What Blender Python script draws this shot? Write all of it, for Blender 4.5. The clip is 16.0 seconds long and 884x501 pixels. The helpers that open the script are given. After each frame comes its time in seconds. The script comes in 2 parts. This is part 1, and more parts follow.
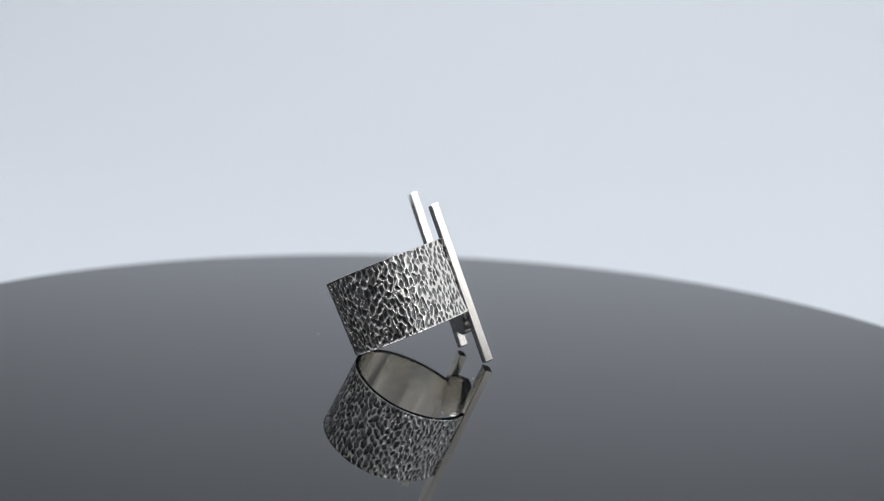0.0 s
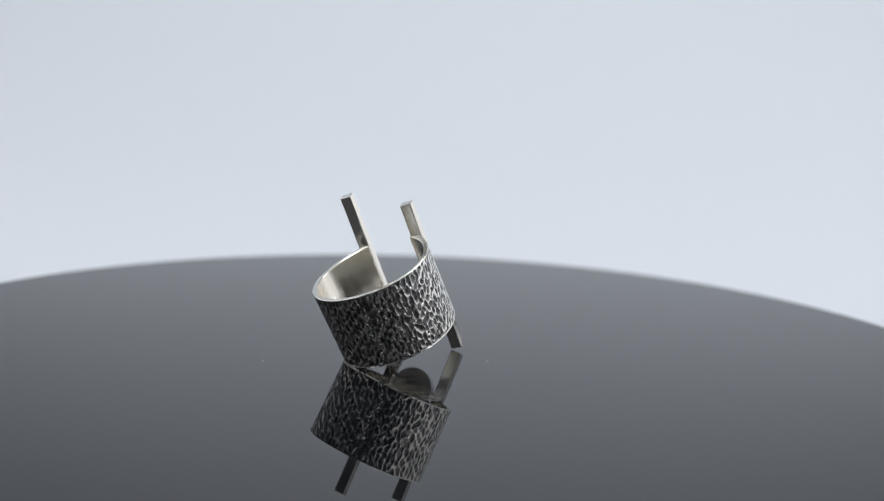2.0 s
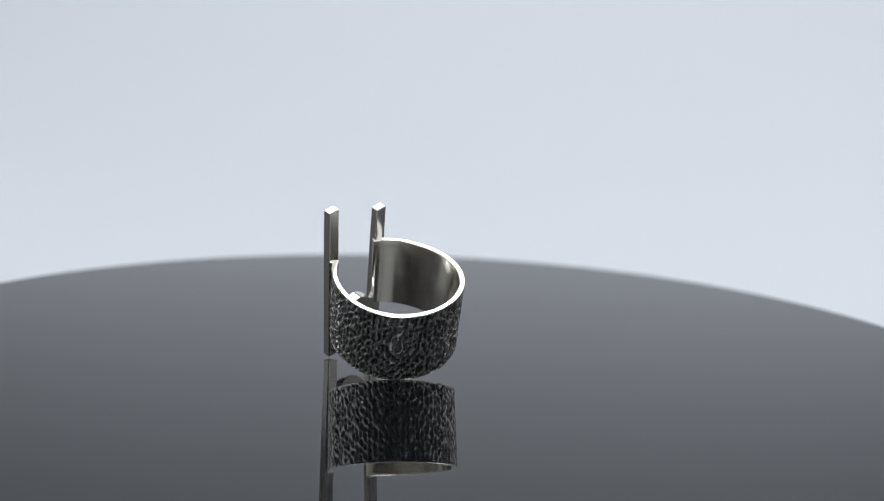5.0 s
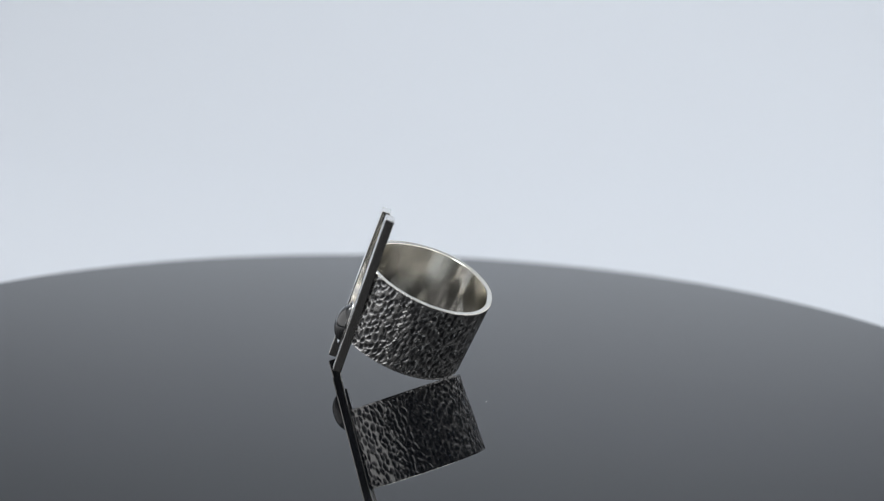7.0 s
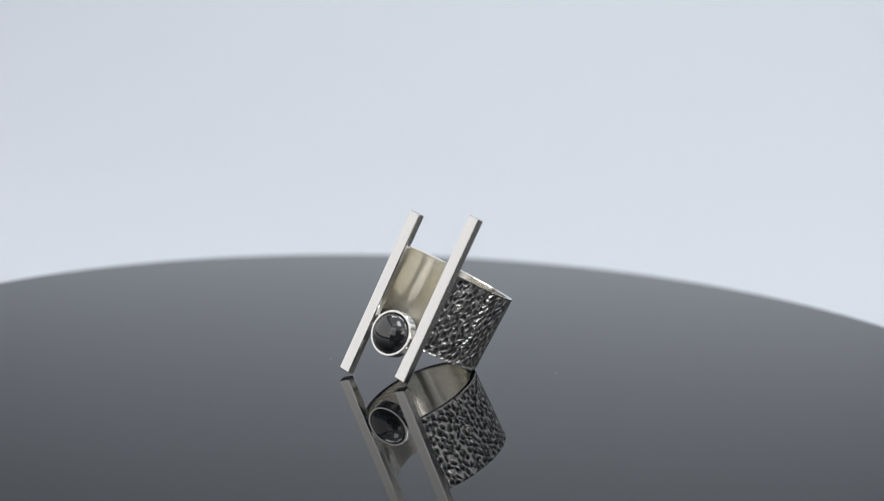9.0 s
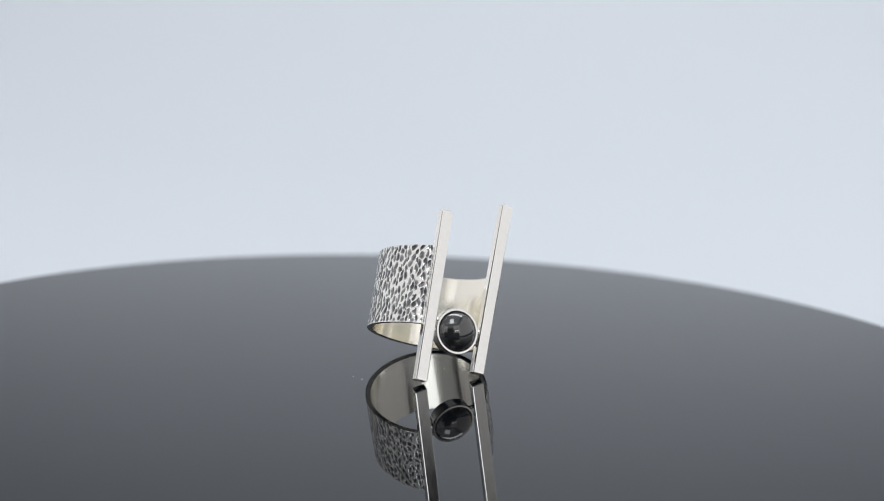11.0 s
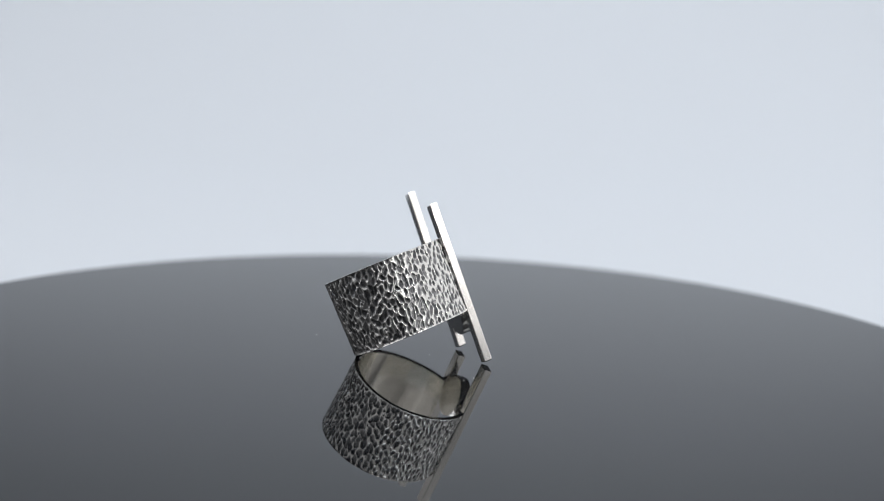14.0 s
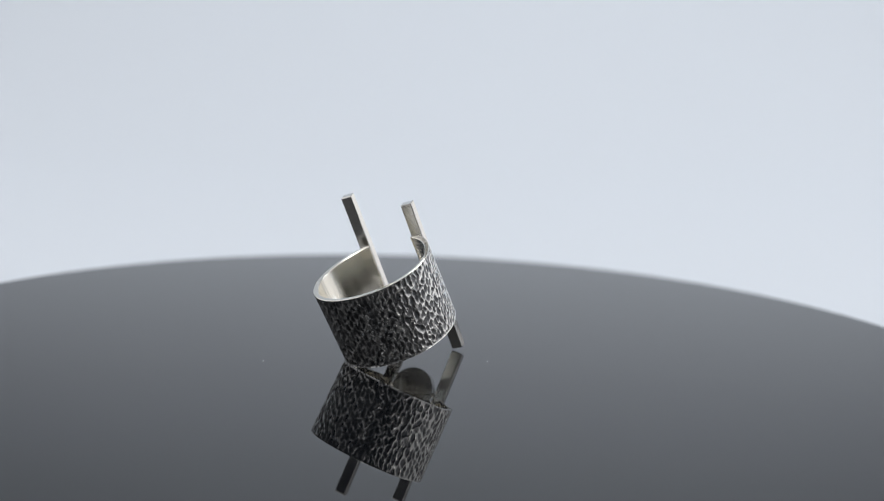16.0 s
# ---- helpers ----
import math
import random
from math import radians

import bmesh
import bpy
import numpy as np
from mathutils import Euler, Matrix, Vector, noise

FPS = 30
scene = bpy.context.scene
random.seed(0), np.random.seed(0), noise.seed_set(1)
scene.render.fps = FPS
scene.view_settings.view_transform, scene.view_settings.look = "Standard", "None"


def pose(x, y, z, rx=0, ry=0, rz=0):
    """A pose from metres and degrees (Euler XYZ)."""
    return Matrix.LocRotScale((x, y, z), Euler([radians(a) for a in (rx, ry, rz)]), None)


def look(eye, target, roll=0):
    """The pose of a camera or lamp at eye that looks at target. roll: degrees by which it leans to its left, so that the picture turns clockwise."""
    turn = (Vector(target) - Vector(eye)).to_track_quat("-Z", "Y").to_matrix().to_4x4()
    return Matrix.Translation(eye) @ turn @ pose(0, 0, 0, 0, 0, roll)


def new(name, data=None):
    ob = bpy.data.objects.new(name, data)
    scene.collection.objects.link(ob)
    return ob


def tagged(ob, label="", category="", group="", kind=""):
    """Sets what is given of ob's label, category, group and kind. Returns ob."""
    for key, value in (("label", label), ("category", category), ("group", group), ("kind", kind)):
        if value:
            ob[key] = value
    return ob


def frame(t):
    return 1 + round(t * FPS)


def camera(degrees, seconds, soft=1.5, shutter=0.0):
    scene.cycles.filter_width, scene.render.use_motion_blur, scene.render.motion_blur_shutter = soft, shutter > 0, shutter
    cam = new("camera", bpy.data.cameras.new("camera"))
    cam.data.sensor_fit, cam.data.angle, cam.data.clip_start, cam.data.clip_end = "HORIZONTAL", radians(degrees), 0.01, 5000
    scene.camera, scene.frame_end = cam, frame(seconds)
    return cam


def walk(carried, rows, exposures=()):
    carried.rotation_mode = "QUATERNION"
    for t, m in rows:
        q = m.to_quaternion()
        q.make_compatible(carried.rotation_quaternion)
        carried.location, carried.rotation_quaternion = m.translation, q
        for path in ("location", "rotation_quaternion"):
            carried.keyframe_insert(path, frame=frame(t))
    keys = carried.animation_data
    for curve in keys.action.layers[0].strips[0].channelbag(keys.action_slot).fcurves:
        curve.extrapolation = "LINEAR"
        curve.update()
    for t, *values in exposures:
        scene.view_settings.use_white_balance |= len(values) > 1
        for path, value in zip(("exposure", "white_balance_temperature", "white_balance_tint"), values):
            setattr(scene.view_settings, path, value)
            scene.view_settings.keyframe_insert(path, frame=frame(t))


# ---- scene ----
MM = 0.001

# ---- camera: it stands still on a tripod, focused on the ring ----
EYE = (0.0, -0.210524, 0.05653)
cam = camera(38.046, 16.0, soft=0.85)
STAND = look(EYE, (0.004327, -0.01831, 0.022743), 2.054)
walk(cam, [(0.0, STAND), (16.0, STAND)], exposures=[(0.0, 0.0), (16.0, 0.0)])
cam.data.dof.use_dof = True
cam.data.dof.focus_distance = 0.212
cam.data.dof.aperture_fstop = 12.0

# ---- world and lights ----
world = bpy.data.worlds.new("studio_air")
world.use_nodes = True
world.node_tree.nodes["Background"].inputs["Color"].default_value = (0.75, 0.86, 1.0, 1)
world.node_tree.nodes["Background"].inputs["Strength"].default_value = 0.05
scene.world = world


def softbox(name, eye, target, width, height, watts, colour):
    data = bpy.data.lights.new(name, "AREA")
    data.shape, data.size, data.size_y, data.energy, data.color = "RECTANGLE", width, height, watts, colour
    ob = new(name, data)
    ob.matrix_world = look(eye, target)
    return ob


# an added fill strip that brightens the paper sweep from above, out of view, and a tent of white diffusing panels: top,
# both sides, beside and over the camera; a lamp under its top, two small lamps
softbox("backdrop_fill", (0.28, 0.84, 1.62), (0.28, 0.83, 0), 1.8, 0.60, 17.6, (0.945, 0.972, 0.99))
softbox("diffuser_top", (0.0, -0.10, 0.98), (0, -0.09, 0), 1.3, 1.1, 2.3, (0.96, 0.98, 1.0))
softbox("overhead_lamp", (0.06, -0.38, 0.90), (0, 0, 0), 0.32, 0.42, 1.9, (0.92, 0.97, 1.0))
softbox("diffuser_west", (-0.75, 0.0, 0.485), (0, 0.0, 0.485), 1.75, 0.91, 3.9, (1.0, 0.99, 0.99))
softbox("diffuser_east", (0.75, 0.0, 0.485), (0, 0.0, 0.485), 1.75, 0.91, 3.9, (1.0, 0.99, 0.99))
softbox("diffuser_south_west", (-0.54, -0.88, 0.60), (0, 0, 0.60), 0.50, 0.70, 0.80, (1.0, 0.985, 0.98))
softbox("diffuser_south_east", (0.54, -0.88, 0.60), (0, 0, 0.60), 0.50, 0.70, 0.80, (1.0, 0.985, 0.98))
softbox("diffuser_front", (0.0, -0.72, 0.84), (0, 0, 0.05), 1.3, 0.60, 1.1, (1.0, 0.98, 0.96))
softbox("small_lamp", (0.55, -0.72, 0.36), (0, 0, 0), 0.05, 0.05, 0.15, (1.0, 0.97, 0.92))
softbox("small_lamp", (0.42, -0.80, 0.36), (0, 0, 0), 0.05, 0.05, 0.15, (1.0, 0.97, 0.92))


# ---- materials ----
def material(name, base, rough, metal=0.0):
    m = bpy.data.materials.new(name)
    m.use_nodes = True
    b = m.node_tree.nodes["Principled BSDF"]
    b.inputs["Base Color"].default_value = (*base, 1)
    b.inputs["Roughness"].default_value = rough
    b.inputs["Metallic"].default_value = metal
    return m, m.node_tree, b


def grain(tree, b, scale, low, high, key, detail=4.0, stretch=(1, 1, 1)):
    """Noise at a real size that drives one input between two values."""
    n = tree.nodes
    tc, mp, no, mr = n.new("ShaderNodeTexCoord"), n.new("ShaderNodeMapping"), n.new("ShaderNodeTexNoise"), n.new("ShaderNodeMapRange")
    mp.inputs["Scale"].default_value = stretch
    no.inputs["Scale"].default_value, no.inputs["Detail"].default_value = scale, detail
    mr.inputs["From Min"].default_value, mr.inputs["From Max"].default_value = 0.3, 0.7
    mr.inputs["To Min"].default_value, mr.inputs["To Max"].default_value = low, high
    tree.links.new(tc.outputs["Object"], mp.inputs["Vector"])
    tree.links.new(mp.outputs["Vector"], no.inputs["Vector"])
    tree.links.new(no.outputs["Fac"], mr.inputs["Value"])
    if key:
        tree.links.new(mr.outputs["Result"], b.inputs[key])
    return no, mr


def bump(tree, b, source, strength, distance):
    bp = tree.nodes.new("ShaderNodeBump")
    bp.inputs["Strength"].default_value, bp.inputs["Distance"].default_value = strength, distance
    tree.links.new(source, bp.inputs["Height"])
    tree.links.new(bp.outputs["Normal"], b.inputs["Normal"])


def polished_silver():
    m, tree, b = material("polished_silver", (0.92, 0.895, 0.825), 0.12, 1.0)
    grain(tree, b, 900, 0.14, 0.22, "Roughness", stretch=(1, 1, 0.06))
    no, _ = grain(tree, b, 420, 0, 1, "", detail=2, stretch=(1, 1, 0.05))
    bump(tree, b, no.outputs["Fac"], 0.10, 0.0001)
    return m


def satin_silver():
    m, tree, b = material("satin_silver", (0.93, 0.92, 0.90), 0.1, 1.0)
    grain(tree, b, 1500, 0.10, 0.18, "Roughness", stretch=(1, 1, 0.2))
    no, _ = grain(tree, b, 160, 0, 1, "", detail=2, stretch=(1, 1, 0.5))
    bump(tree, b, no.outputs["Fac"], 0.12, 0.0002)
    return m


def oxidised_silver():
    """Bright on the worn ridges, blackened in the pits."""
    m, tree, b = material("oxidised_silver", (0.8, 0.8, 0.8), 0.3, 1.0)
    n = tree.nodes
    at, ramp, no = n.new("ShaderNodeAttribute"), n.new("ShaderNodeValToRGB"), n.new("ShaderNodeTexNoise")
    at.attribute_name = "wear"
    tc = n.new("ShaderNodeTexCoord")
    no.inputs["Scale"].default_value, no.inputs["Detail"].default_value = 1400, 3
    tree.links.new(tc.outputs["Object"], no.inputs["Vector"])
    mix = n.new("ShaderNodeMath")
    mix.operation = "MULTIPLY_ADD"
    mix.inputs[1].default_value = 0.35
    off = n.new("ShaderNodeMath")
    off.operation = "SUBTRACT"
    off.inputs[1].default_value = 0.175
    tree.links.new(no.outputs["Fac"], mix.inputs[0])
    tree.links.new(at.outputs["Fac"], off.inputs[0])
    tree.links.new(off.outputs[0], mix.inputs[2])
    e = ramp.color_ramp.elements
    e[0].position, e[0].color = 0.05, (0.085, 0.089, 0.096, 1)
    e[1].position, e[1].color = 0.92, (0.84, 0.84, 0.83, 1)
    mid = ramp.color_ramp.elements.new(0.45)
    mid.color = (0.37, 0.374, 0.383, 1)
    tree.links.new(mix.outputs[0], ramp.inputs["Fac"])
    tree.links.new(ramp.outputs["Color"], b.inputs["Base Color"])
    mr = n.new("ShaderNodeMapRange")
    mr.inputs["To Min"].default_value, mr.inputs["To Max"].default_value = 0.28, 0.20
    tree.links.new(at.outputs["Fac"], mr.inputs["Value"])
    tree.links.new(mr.outputs["Result"], b.inputs["Roughness"])
    bump(tree, b, no.outputs["Fac"], 0.06, 0.00005)
    return m


def black_acrylic():
    m, tree, b = material("black_acrylic", (0.003, 0.0035, 0.0045), 0.02)
    b.inputs["IOR"].default_value = 1.47
    grain(tree, b, 30, 0.008, 0.02, "Roughness")
    return m


def black_stone():
    m, tree, b = material("black_stone", (0.018, 0.02, 0.023), 0.04)
    b.inputs["IOR"].default_value = 2.0
    grain(tree, b, 700, 0.08, 0.12, "Roughness")
    return m


def paper(name, base):
    m, tree, b = material(name, base, 0.9)
    no, _ = grain(tree, b, 900, 0.8, 0.95, "Roughness")
    bump(tree, b, no.outputs["Fac"], 0.1, 0.0004)
    return m


SILVER, SATIN, OXIDE = polished_silver(), satin_silver(), oxidised_silver()
ACRYLIC, STONE = black_acrylic(), black_stone()
PAPER, WALL = paper("pale_blue_grey_paper", (0.64, 0.675, 0.73)), paper("grey_wall_paint", (0.22, 0.22, 0.23))
CEILING, DESK = paper("ceiling_paint", (0.3, 0.3, 0.3)), paper("dark_desk_laminate", (0.05, 0.05, 0.055))
DUST = paper("pale_lint", (0.7, 0.7, 0.7))


# ---- small makers ----
def part(name, bm, mat, parent, label="", smooth=True):
    me = bpy.data.meshes.new(name)
    bm.to_mesh(me)
    bm.free()
    me.materials.append(mat)
    for f in me.polygons:
        f.use_smooth = smooth
    if smooth:
        me.set_sharp_from_angle(angle=0.3)
    ob = new(name, me)
    ob.parent = parent
    if label:
        tagged(ob, label)
    return ob


def box(bm, lo, hi, bevel=0.0, segments=2):
    g = bmesh.ops.create_cube(bm, size=1)["verts"]
    for v in g:
        v.co = Vector([lo[i] + (v.co[i] + 0.5) * (hi[i] - lo[i]) for i in range(3)])
    if bevel:
        bmesh.ops.bevel(bm, geom=list({e for v in g for e in v.link_edges}), offset=bevel, segments=segments, affect="EDGES", profile=0.5)
    return bm


def lathe(bm, profile, steps):
    """Turns a list of (radius, height) round z; ends at radius 0 close."""
    rings = []
    for r, z in profile:
        if r == 0:
            rings.append([bm.verts.new((0, 0, z))])
        else:
            rings.append([bm.verts.new((r * math.cos(2 * math.pi * i / steps), r * math.sin(2 * math.pi * i / steps), z)) for i in range(steps)])
    for a, b in zip(rings, rings[1:]):
        for i in range(steps):
            j = (i + 1) % steps
            q = [a[i % len(a)], a[j % len(a)], b[j % len(b)], b[i % len(b)]]
            q = list(dict.fromkeys(q))
            if len(q) > 2:
                bm.faces.new(q)
    bmesh.ops.recalc_face_normals(bm, faces=bm.faces)
    return bm


# ---- the room ----
def room():
    def slab(name, lo, hi, mat, label):
        ob = part(name, box(bmesh.new(), lo, hi), mat, None, smooth=False)
        tagged(ob, label, name.split("_")[0], kind="structure")

    slab("floor", (-2, -2.2, -0.9), (2, 1.8, -0.8), DESK, "dark floor of the photo studio")
    slab("ceiling", (-2, -2.2, 1.9), (2, 1.8, 2.0), CEILING, "plain grey studio ceiling overhead")
    slab("wall_north", (-2, 1.8, -0.8), (2, 1.9, 1.9), WALL, "plain grey studio wall behind the backdrop")
    slab("wall_south", (-2, -2.3, -0.8), (2, -2.2, 1.9), WALL, "plain grey studio wall")
    slab("wall_west", (-2.1, -2.2, -0.8), (-2, 1.8, 1.9), WALL, "plain grey studio wall")
    slab("wall_east", (2, -2.2, -0.8), (2.1, 1.8, 1.9), WALL, "plain grey studio wall")
    # the paper sweep: flat on the desk, then curving up
    line = [(-0.16, -0.0485), (0.60, -0.0485)]
    line += [(0.60 + 0.70 * math.sin(a), 0.6515 - 0.70 * math.cos(a)) for a in [radians(5 * i) for i in range(1, 18)]]
    line += [(1.30, 0.70), (1.30, 1.25)]
    bm = bmesh.new()
    for shift in (0.0, -0.001):
        rows = [[bm.verts.new((x, y - shift, z + shift)) for y, z in line] for x in (-0.9, 0.9)]
        for i in range(len(line) - 1):
            bm.faces.new((rows[0][i], rows[1][i], rows[1][i + 1], rows[0][i + 1]))
    bmesh.ops.recalc_face_normals(bm, faces=bm.faces)
    tagged(part("backdrop", bm, PAPER, None), "pale blue-grey seamless paper sweep", "backdrop", kind="structure")


def make_desk():
    desk = tagged(new("desk"), "dark laminate desk under the turntable", "desk")
    desk.location = (0, 0.35, -0.8)
    part("desktop", box(bmesh.new(), (-1.0, -0.55, 0.72), (1.0, 1.15, 0.75), 0.003), DESK, desk, smooth=False)
    for x in (-0.95, 0.89):
        for y in (-0.5, 1.05):
            part("leg", box(bmesh.new(), (x, y, 0), (x + 0.06, y + 0.06, 0.72), 0.003), DESK, desk, smooth=False)


# ---- the turntable ----
def make_turntable():
    table = tagged(new("turntable"), "round glossy black acrylic turntable, slowly turning", "turntable")
    r = 103.538 * MM
    prof = [(0, 0), (r * 0.4, 0), (r - 0.0012, 0)]
    prof += [(r - 0.0012 + 0.0012 * math.sin(radians(a)), -0.0012 + 0.0012 * math.cos(radians(a))) for a in (30, 60, 90)]
    prof += [(r, -0.005), (r - 0.001, -0.006), (0, -0.006)]
    bm = lathe(bmesh.new(), prof, 256)
    disc = part("disc", bm, ACRYLIC, table, "glossy black acrylic disc", smooth=False)
    part("base", lathe(bmesh.new(), [(0, -0.006), (0.06, -0.006), (0.06, -0.012), (0.068, -0.014), (0.07, -0.046), (0.068, -0.0475), (0, -0.0475)], 96), DESK, table, smooth=False)
    for i, (x, y, size) in enumerate(((10.9, 7.9, 0.13), (-21.5, -12.0, 0.12), (11.8, 5.9, 0.08), (-4.5, 4.7, 0.08))):
        bm = bmesh.new()
        bmesh.ops.create_icosphere(bm, subdivisions=1, radius=size * MM)
        for k, vert in enumerate(bm.verts):
            vert.co = Vector((vert.co.x * (1 + 0.4 * math.sin(k * 2.1 + i)), vert.co.y, vert.co.z * 0.5 + size * 0.5 * MM)) + Vector((x, y, 0)) * MM
        part("dust_speck", bm, DUST, table, "tiny pale speck of dust")
    return table


# ---- the ring ----
R, W = 10.5, 13.096
BAR_X, BAR_W, BAR_D = 5.053, 2.069, 1.46
# each bar: side, y at the foot of the band, lowest and highest z, lean in x and y per mm of z
BARS = ((-1, 10.160, -5.901, 22.647, 0.013, 0.062), (1, 10.455, -9.255, 19.005, 0.034, 0.038))


def swell(a):
    """The hand-bent band is not quite round: its radius over R at the angle a."""
    return 1 - 0.030 * np.cos(2 * a) - 0.011 * np.sin(2 * a) - 0.001 * np.cos(3 * a) - 0.021 * np.sin(3 * a)


def flare(z):
    """The band widens a little upwards."""
    return 1 + 0.017 * z / W


def make_ring():
    ring = tagged(new("ring"), "silver ring with textured open band, two bars and a black stone", "ring")
    # band: a grid round the axis, open at the front; the outer face is pitted
    rng = np.random.RandomState(7)
    xc, yc, thick = 0.446, 0.943, 0.85
    # where the band ends behind each bar
    ends = []
    for side in (-1, 1):
        a = math.pi / 2
        while abs(xc + R * float(swell(a)) * math.cos(a)) < BAR_X - BAR_W * 0.30 or (xc + R * math.cos(a)) * side < 0:
            a -= side * 0.002
        ends.append(a)
    lo, hi = ends[0] - 1.5 * math.pi, ends[1] + 0.5 * math.pi
    nu, nv = 760, 132
    u = np.linspace(lo, hi, nu)            # 0 is the back of the band
    v = np.linspace(0, 1, nv)
    S, Z = np.meshgrid(u * R, v * W, indexing="ij")
    # pits: upright ovals of uneven size, some running into the next one, some left out
    cw, ch = 0.84, 1.40
    def relief(fs, fz, seed_z, step):
        """Smooth noise over the band, with its own size along and across."""
        coarse = np.array([[noise.noise(Vector((s * fs, z * fz, seed_z))) for z in v * W] for s in u[::step] * R])
        return np.stack([np.interp(u, u[::step], coarse[:, j]) for j in range(nv)], -1)

    wob, fine = relief(0.9, 0.9, 3.1, 4), relief(2.4, 1.1, 7.7, 3)
    pit = np.zeros(S.shape)
    for i in range(int(lo * R / cw) - 2, int(hi * R / cw) + 3):
        for j in range(-1, int(W / ch) + 2):
            ps, pz = (i + rng.uniform(-0.24, 0.24)) * cw, (j + 0.5 * (i % 2) + rng.uniform(-0.26, 0.26)) * ch
            grow = 1.02 + 0.14 * math.cos(ps / R)
            pw, ph, lean, deep = rng.uniform(0.30, 0.50) * grow, rng.uniform(0.52, 1.05) * grow, rng.uniform(-0.4, 0.2), rng.uniform(0.7, 1.0)
            if rng.rand() < 0.01:
                continue
            a, b = np.searchsorted(u * R, (ps - 1.6, ps + 1.6))
            if a == b:
                continue
            ds = S[a:b] - ps + lean * (Z[a:b] - pz) + 0.13 * fine[a:b] + 0.26 * wob[a:b]
            d = np.sqrt((ds / pw) ** 2 + ((Z[a:b] - pz + 0.15 * wob[a:b]) / ph) ** 2)
            e = np.clip((1.22 - d) / 0.88, 0, 1)
            pit[a:b] = np.maximum(pit[a:b], deep * e * e * (3 - 2 * e))
    # small shallow pits between them
    for _ in range(420):
        ps, pz = rng.uniform(lo * R, hi * R), rng.uniform(0.3, W - 0.3)
        pw, ph = rng.uniform(0.14, 0.24), rng.uniform(0.22, 0.45)
        a, b = np.searchsorted(u * R, (ps - 0.6, ps + 0.6))
        d = np.sqrt(((S[a:b] - ps + 0.1 * fine[a:b]) / pw) ** 2 + ((Z[a:b] - pz) / ph) ** 2)
        e = np.clip((1.0 - d) / 0.6, 0, 1)
        pit[a:b] = np.maximum(pit[a:b], 0.65 * e * e * (3 - 2 * e))
    # one wide round pit close to a bar
    d = np.hypot((S - 2.40 * R) / 0.75, (Z - 11.2) / 0.80)
    pit = np.maximum(pit, 0.5 + 0.5 * np.cos(math.pi * np.clip(d, 0, 1)))
    # two crooked raised seams, one fainter
    seam = np.zeros(S.shape)
    for at_u, bend, proud in ((-1.88, 1.0, 1.5), (0.15, 2.0, 0.6)):
        path = np.array([at_u * R + 1.1 * noise.noise(Vector((z * 0.45, bend, 0))) + 0.5 * noise.noise(Vector((z * 1.7, bend, 5))) for z in v * W])
        lumps = np.array([0.75 + 0.5 * noise.noise(Vector((z * 2.3, bend, 9))) for z in v * W])
        seam = np.maximum(seam, proud * lumps[None, :] * np.exp(-((S - path[None, :]) / 0.12) ** 2))
    pit = pit * (1 - 0.9 * np.minimum(seam, 1))
    edge = np.clip(np.minimum(Z, W - Z) / 0.35, 0, 1)
    depth = 0.165 * pit * edge
    wear = 1 - np.clip(pit, 0, 1) * edge
    rad = R - depth + (0.03 * wob + 0.012 * fine + 0.22 * seam) * edge
    ang = u[:, None] - math.pi / 2
    rad = rad * swell(ang) * flare(Z)
    ox, oy = (xc + rad * np.cos(ang)) * MM, (yc + rad * np.sin(ang)) * MM
    zz = Z * MM
    outer = np.stack([ox, oy, zz], -1).reshape(-1, 3)
    faces = []
    for i in range(nu - 1):
        for j in range(nv - 1):
            k = i * nv + j
            faces.append((k, k + nv, k + nv + 1, k + 1))
    me = bpy.data.meshes.new("textured_face")
    me.from_pydata(outer.tolist(), [], faces)
    at = me.attributes.new("wear", "FLOAT", "POINT")
    at.data.foreach_set("value", wear.reshape(-1).astype(np.float32))
    me.materials.append(OXIDE)
    me.polygons.foreach_set("use_smooth", [True] * len(me.polygons))
    # smooth inside with rims and ends
    bm = bmesh.new()
    n = 360
    cols = []
    for i in range(n + 1):
        a = lo + (hi - lo) * i / n - math.pi / 2
        c, s = math.cos(a), math.sin(a)
        ro, bv = R - 0.01, 0.12
        # the inside keeps faint upright flats from the file
        ri = R - thick + 0.022 * noise.noise(Vector((a * 5.0, 1.3, 0))) + 0.012 * noise.noise(Vector((a * 17.0, 4.2, 0)))
        sec = [(ro, 0.02), (ro - bv, -0.04), (ri + bv, 0.0), (ri, bv), (ri - 0.04, W * 0.5), (ri, W - bv), (ri + bv, W), (ro - bv, W + 0.04), (ro, W - 0.02)]
        k = float(swell(a))
        cols.append([bm.verts.new(((xc + r * k * flare(z) * c) * MM, (yc + r * k * flare(z) * s) * MM, z * MM)) for r, z in sec])
    for a, b in zip(cols, cols[1:]):
        for j in range(8):
            bm.faces.new((a[j], a[j + 1], b[j + 1], b[j]))
    bm.faces.new(cols[0])
    bm.faces.new(cols[-1][::-1])
    bmesh.ops.recalc_face_normals(bm, faces=bm.faces)
    band = part("band", bm, SILVER, ring, "polished inside of the open silver band")
    face = new("textured_face", me)
    face.parent = band
    tagged(face, "oxidised bark-textured outer face")
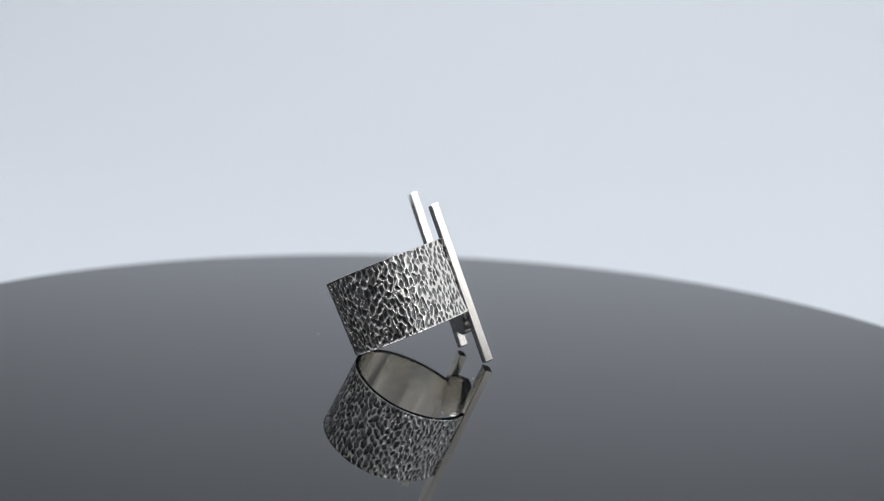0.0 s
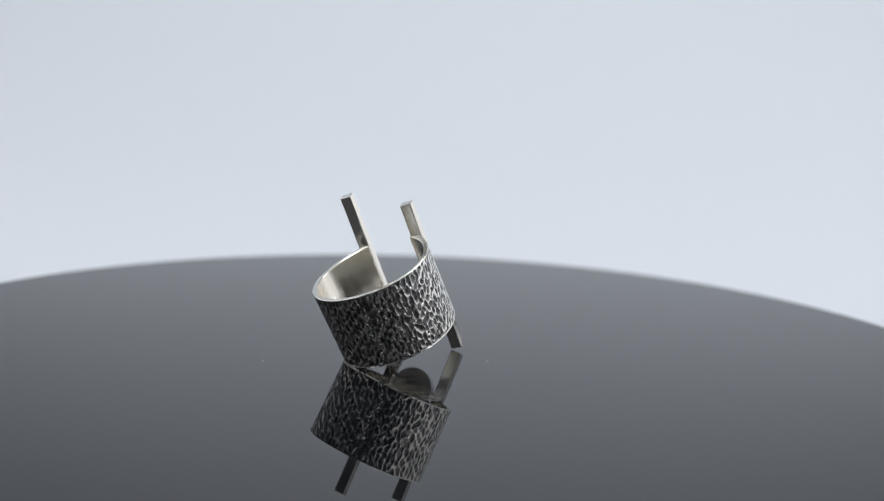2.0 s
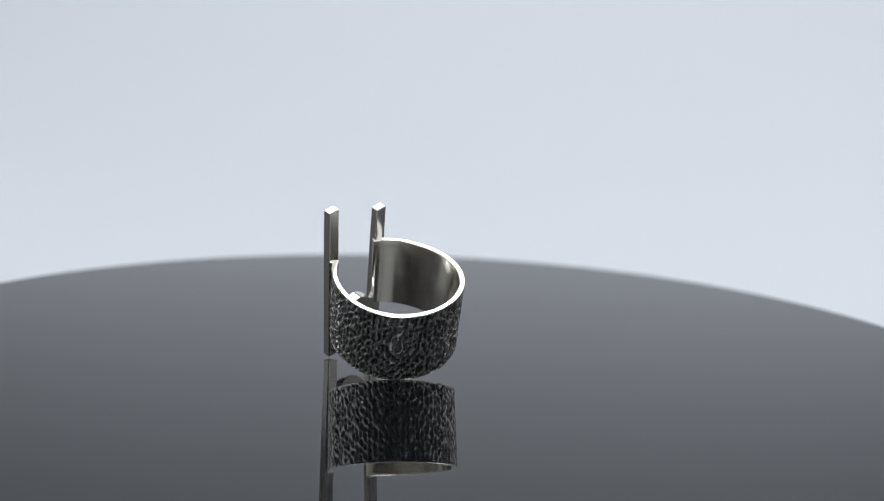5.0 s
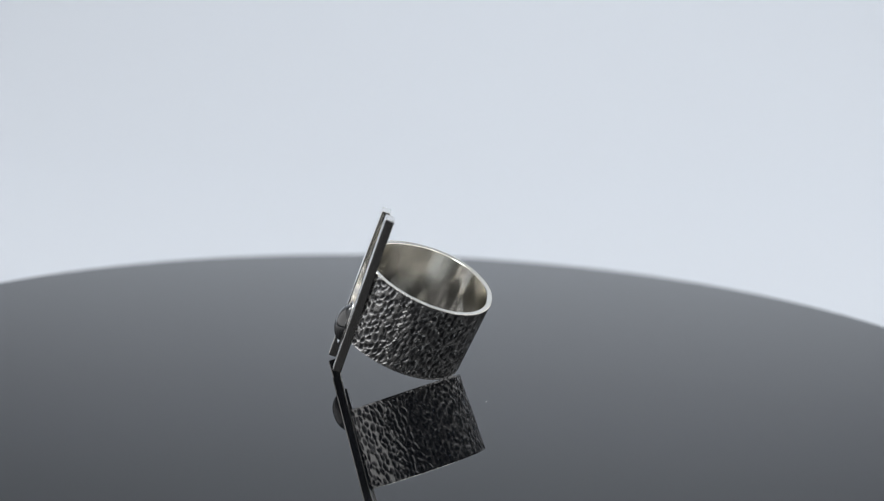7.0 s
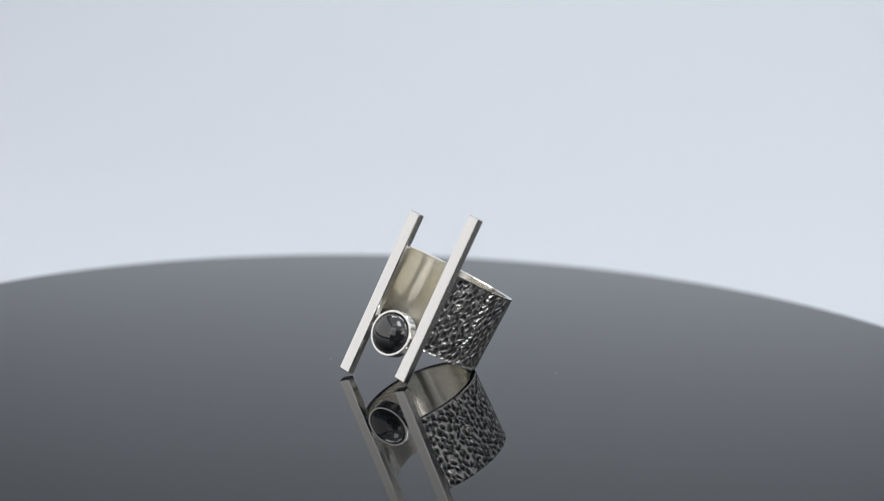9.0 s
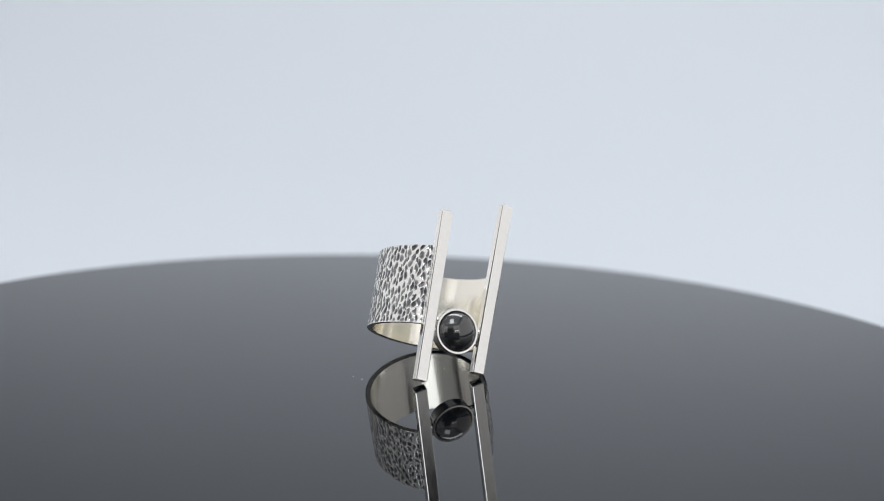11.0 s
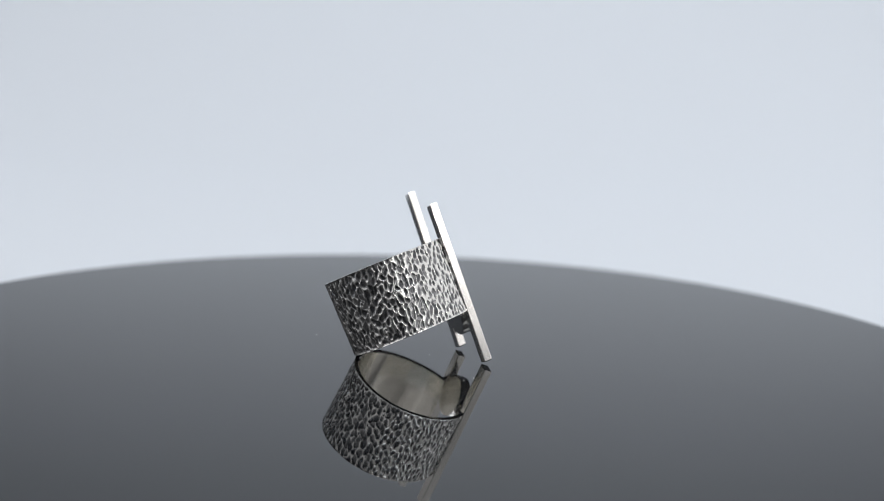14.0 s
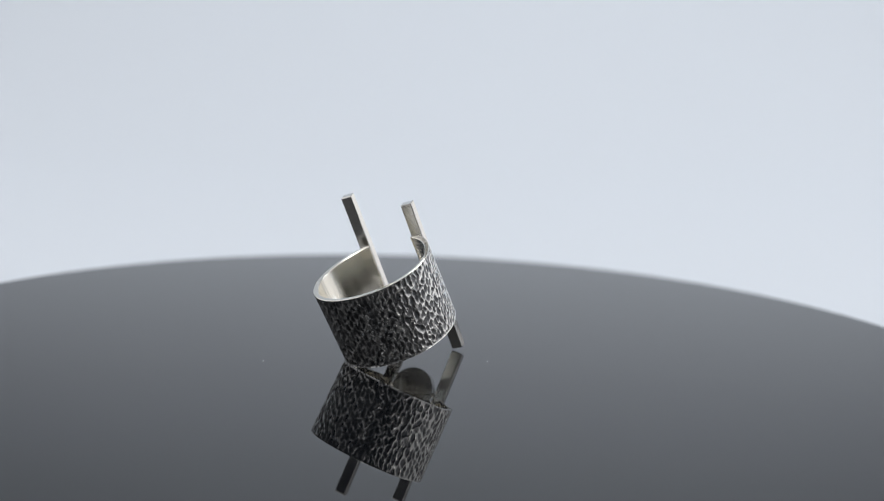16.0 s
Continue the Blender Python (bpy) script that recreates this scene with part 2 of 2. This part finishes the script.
    # the two bars
    for sign, yb, z0, z1, kx, ky in BARS:
        bm = box(bmesh.new(), (-BAR_W / 2, -BAR_D / 2, z0), (BAR_W / 2, BAR_D / 2, z1), 0.18, 2)
        for vert in bm.verts:
            z = vert.co.z
            vert.co = Vector((vert.co.x + sign * BAR_X + kx * z, vert.co.y + yb + ky * z, z)) * MM
        part("bar", bm, SATIN, ring, "straight square silver bar")
    # the setting and its stone
    bx, by, bz = 0.024, 10.95, -0.02
    turn = Matrix.Translation(Vector((bx, by, bz)) * MM) @ Matrix.Rotation(radians(-90), 4, "X")
    prof = [(0, -1.9), (3.36, -1.9), (3.44, -1.82), (3.44, -0.15), (3.38, 0.0), (3.10, 0.0), (2.98, -0.2), (2.9, -0.6), (0, -0.6)]
    bm = lathe(bmesh.new(), [(r * 1.09 * MM, z * MM) for r, z in prof], 72)
    bm.transform(turn)
    bezel = part("bezel", bm, SATIN, ring, "round polished silver setting")
    prof = [(3.22 * math.cos(radians(a)), -0.5 + 2.1 * math.sin(radians(a))) for a in range(0, 90, 6)] + [(0, 1.6)]
    bm = lathe(bmesh.new(), [(r * MM, z * MM) for r, z in prof], 72)
    bm.transform(turn)
    part("stone", bm, STONE, bezel, "domed black polished stone")
    # solder: lumps that hold the setting to the bars, and a bead down each end of the band
    for k, (x, y, z, size) in enumerate(((3.75, by - 0.9, bz + 1.2, 0.42), (3.8, by - 1.0, bz - 0.5, 0.36), (-3.75, by - 0.9, bz + 0.9, 0.42), (-3.8, by - 1.1, bz - 1.1, 0.36))):
        bm = bmesh.new()
        bmesh.ops.create_icosphere(bm, subdivisions=3, radius=1)
        for vert in bm.verts:
            lump = 1 + 0.35 * noise.noise(vert.co * 1.8 + Vector((k * 3.1, 0, 0)))
            vert.co = (vert.co * lump * size + Vector((x, y, z))) * MM
        part("solder_bead", bm, SILVER, ring, "lumpy silver solder")
    for side, yb, _, _, kx, ky in BARS:
        bm = bmesh.new()
        cols = []
        for i in range(41):
            z = 0.1 + (W - 0.2) * i / 40
            r = 0.20 + 0.06 * noise.noise(Vector((z * 1.5, side * 4.0, 0)))
            cols.append([bm.verts.new(Vector((side * (BAR_X - BAR_W * 0.34) + kx * z + r * math.cos(a), yb - BAR_D / 2 + ky * z + r * math.sin(a), z)) * MM) for a in [math.pi * 2 * j / 10 for j in range(10)]])
        for p, n_ in zip(cols, cols[1:]):
            for j in range(10):
                bm.faces.new((p[j], p[(j + 1) % 10], n_[(j + 1) % 10], n_[j]))
        bm.faces.new(cols[0][::-1])
        bm.faces.new(cols[-1])
        part("solder_seam", bm, SILVER, ring, "thin silver solder seam")
    return ring


room()
make_desk()
turntable = make_turntable()
ring = make_ring()

REST = Matrix.Translation(Vector((-3.255, 0.147, 4.189)) * MM) @ Matrix.Rotation(radians(-16.696), 4, "Y") @ Matrix.Rotation(radians(20.246), 4, "X")

# seconds, degrees turned, millimetres by which the ring sways sideways; the cheap turntable runs unevenly
TURNS = (
    (0.0, -75.87, 0.08), (0.5, -61.26, 0.22), (1.0, -49.39, 0.31), (1.5, -37.05, 0.29),
    (2.0, -25.27, 0.39), (2.5, -15.23, 0.52), (3.0, -3.88, 0.65), (3.5, 9.57, 0.34),
    (4.0, 19.56, -0.06), (4.5, 31.77, -0.19), (5.0, 44.11, -0.27), (5.5, 56.49, -0.35),
    (6.0, 68.82, -0.42), (6.5, 79.93, -0.54), (7.0, 89.59, -0.46), (7.5, 103.36, -0.37),
    (8.0, 114.30, -0.38), (8.5, 128.34, -0.30), (9.0, 141.79, -0.21), (9.5, 154.98, -0.20),
    (10.0, 169.67, -0.15), (10.5, 184.75, -0.10), (11.0, 199.63, -0.05), (11.5, 213.16, 0.00),
    (12.0, 226.54, -0.00), (12.5, 242.61, -0.05), (13.0, 256.87, -0.24), (13.5, 272.28, -0.02),
    (14.0, 285.34, -0.05), (14.5, 299.48, 0.13), (15.0, 311.56, 0.22), (15.5, 323.30, 0.35),
    (16.0, 334.64, 0.52),
)


def motions():
    walk(turntable, [(t, pose(0, 0, 0, 0, 0, turn)) for t, turn, _ in TURNS])
    walk(ring, [(t, pose(sway * MM, 0, 0, 0, 0, turn) @ REST) for t, turn, sway in TURNS])


motions()
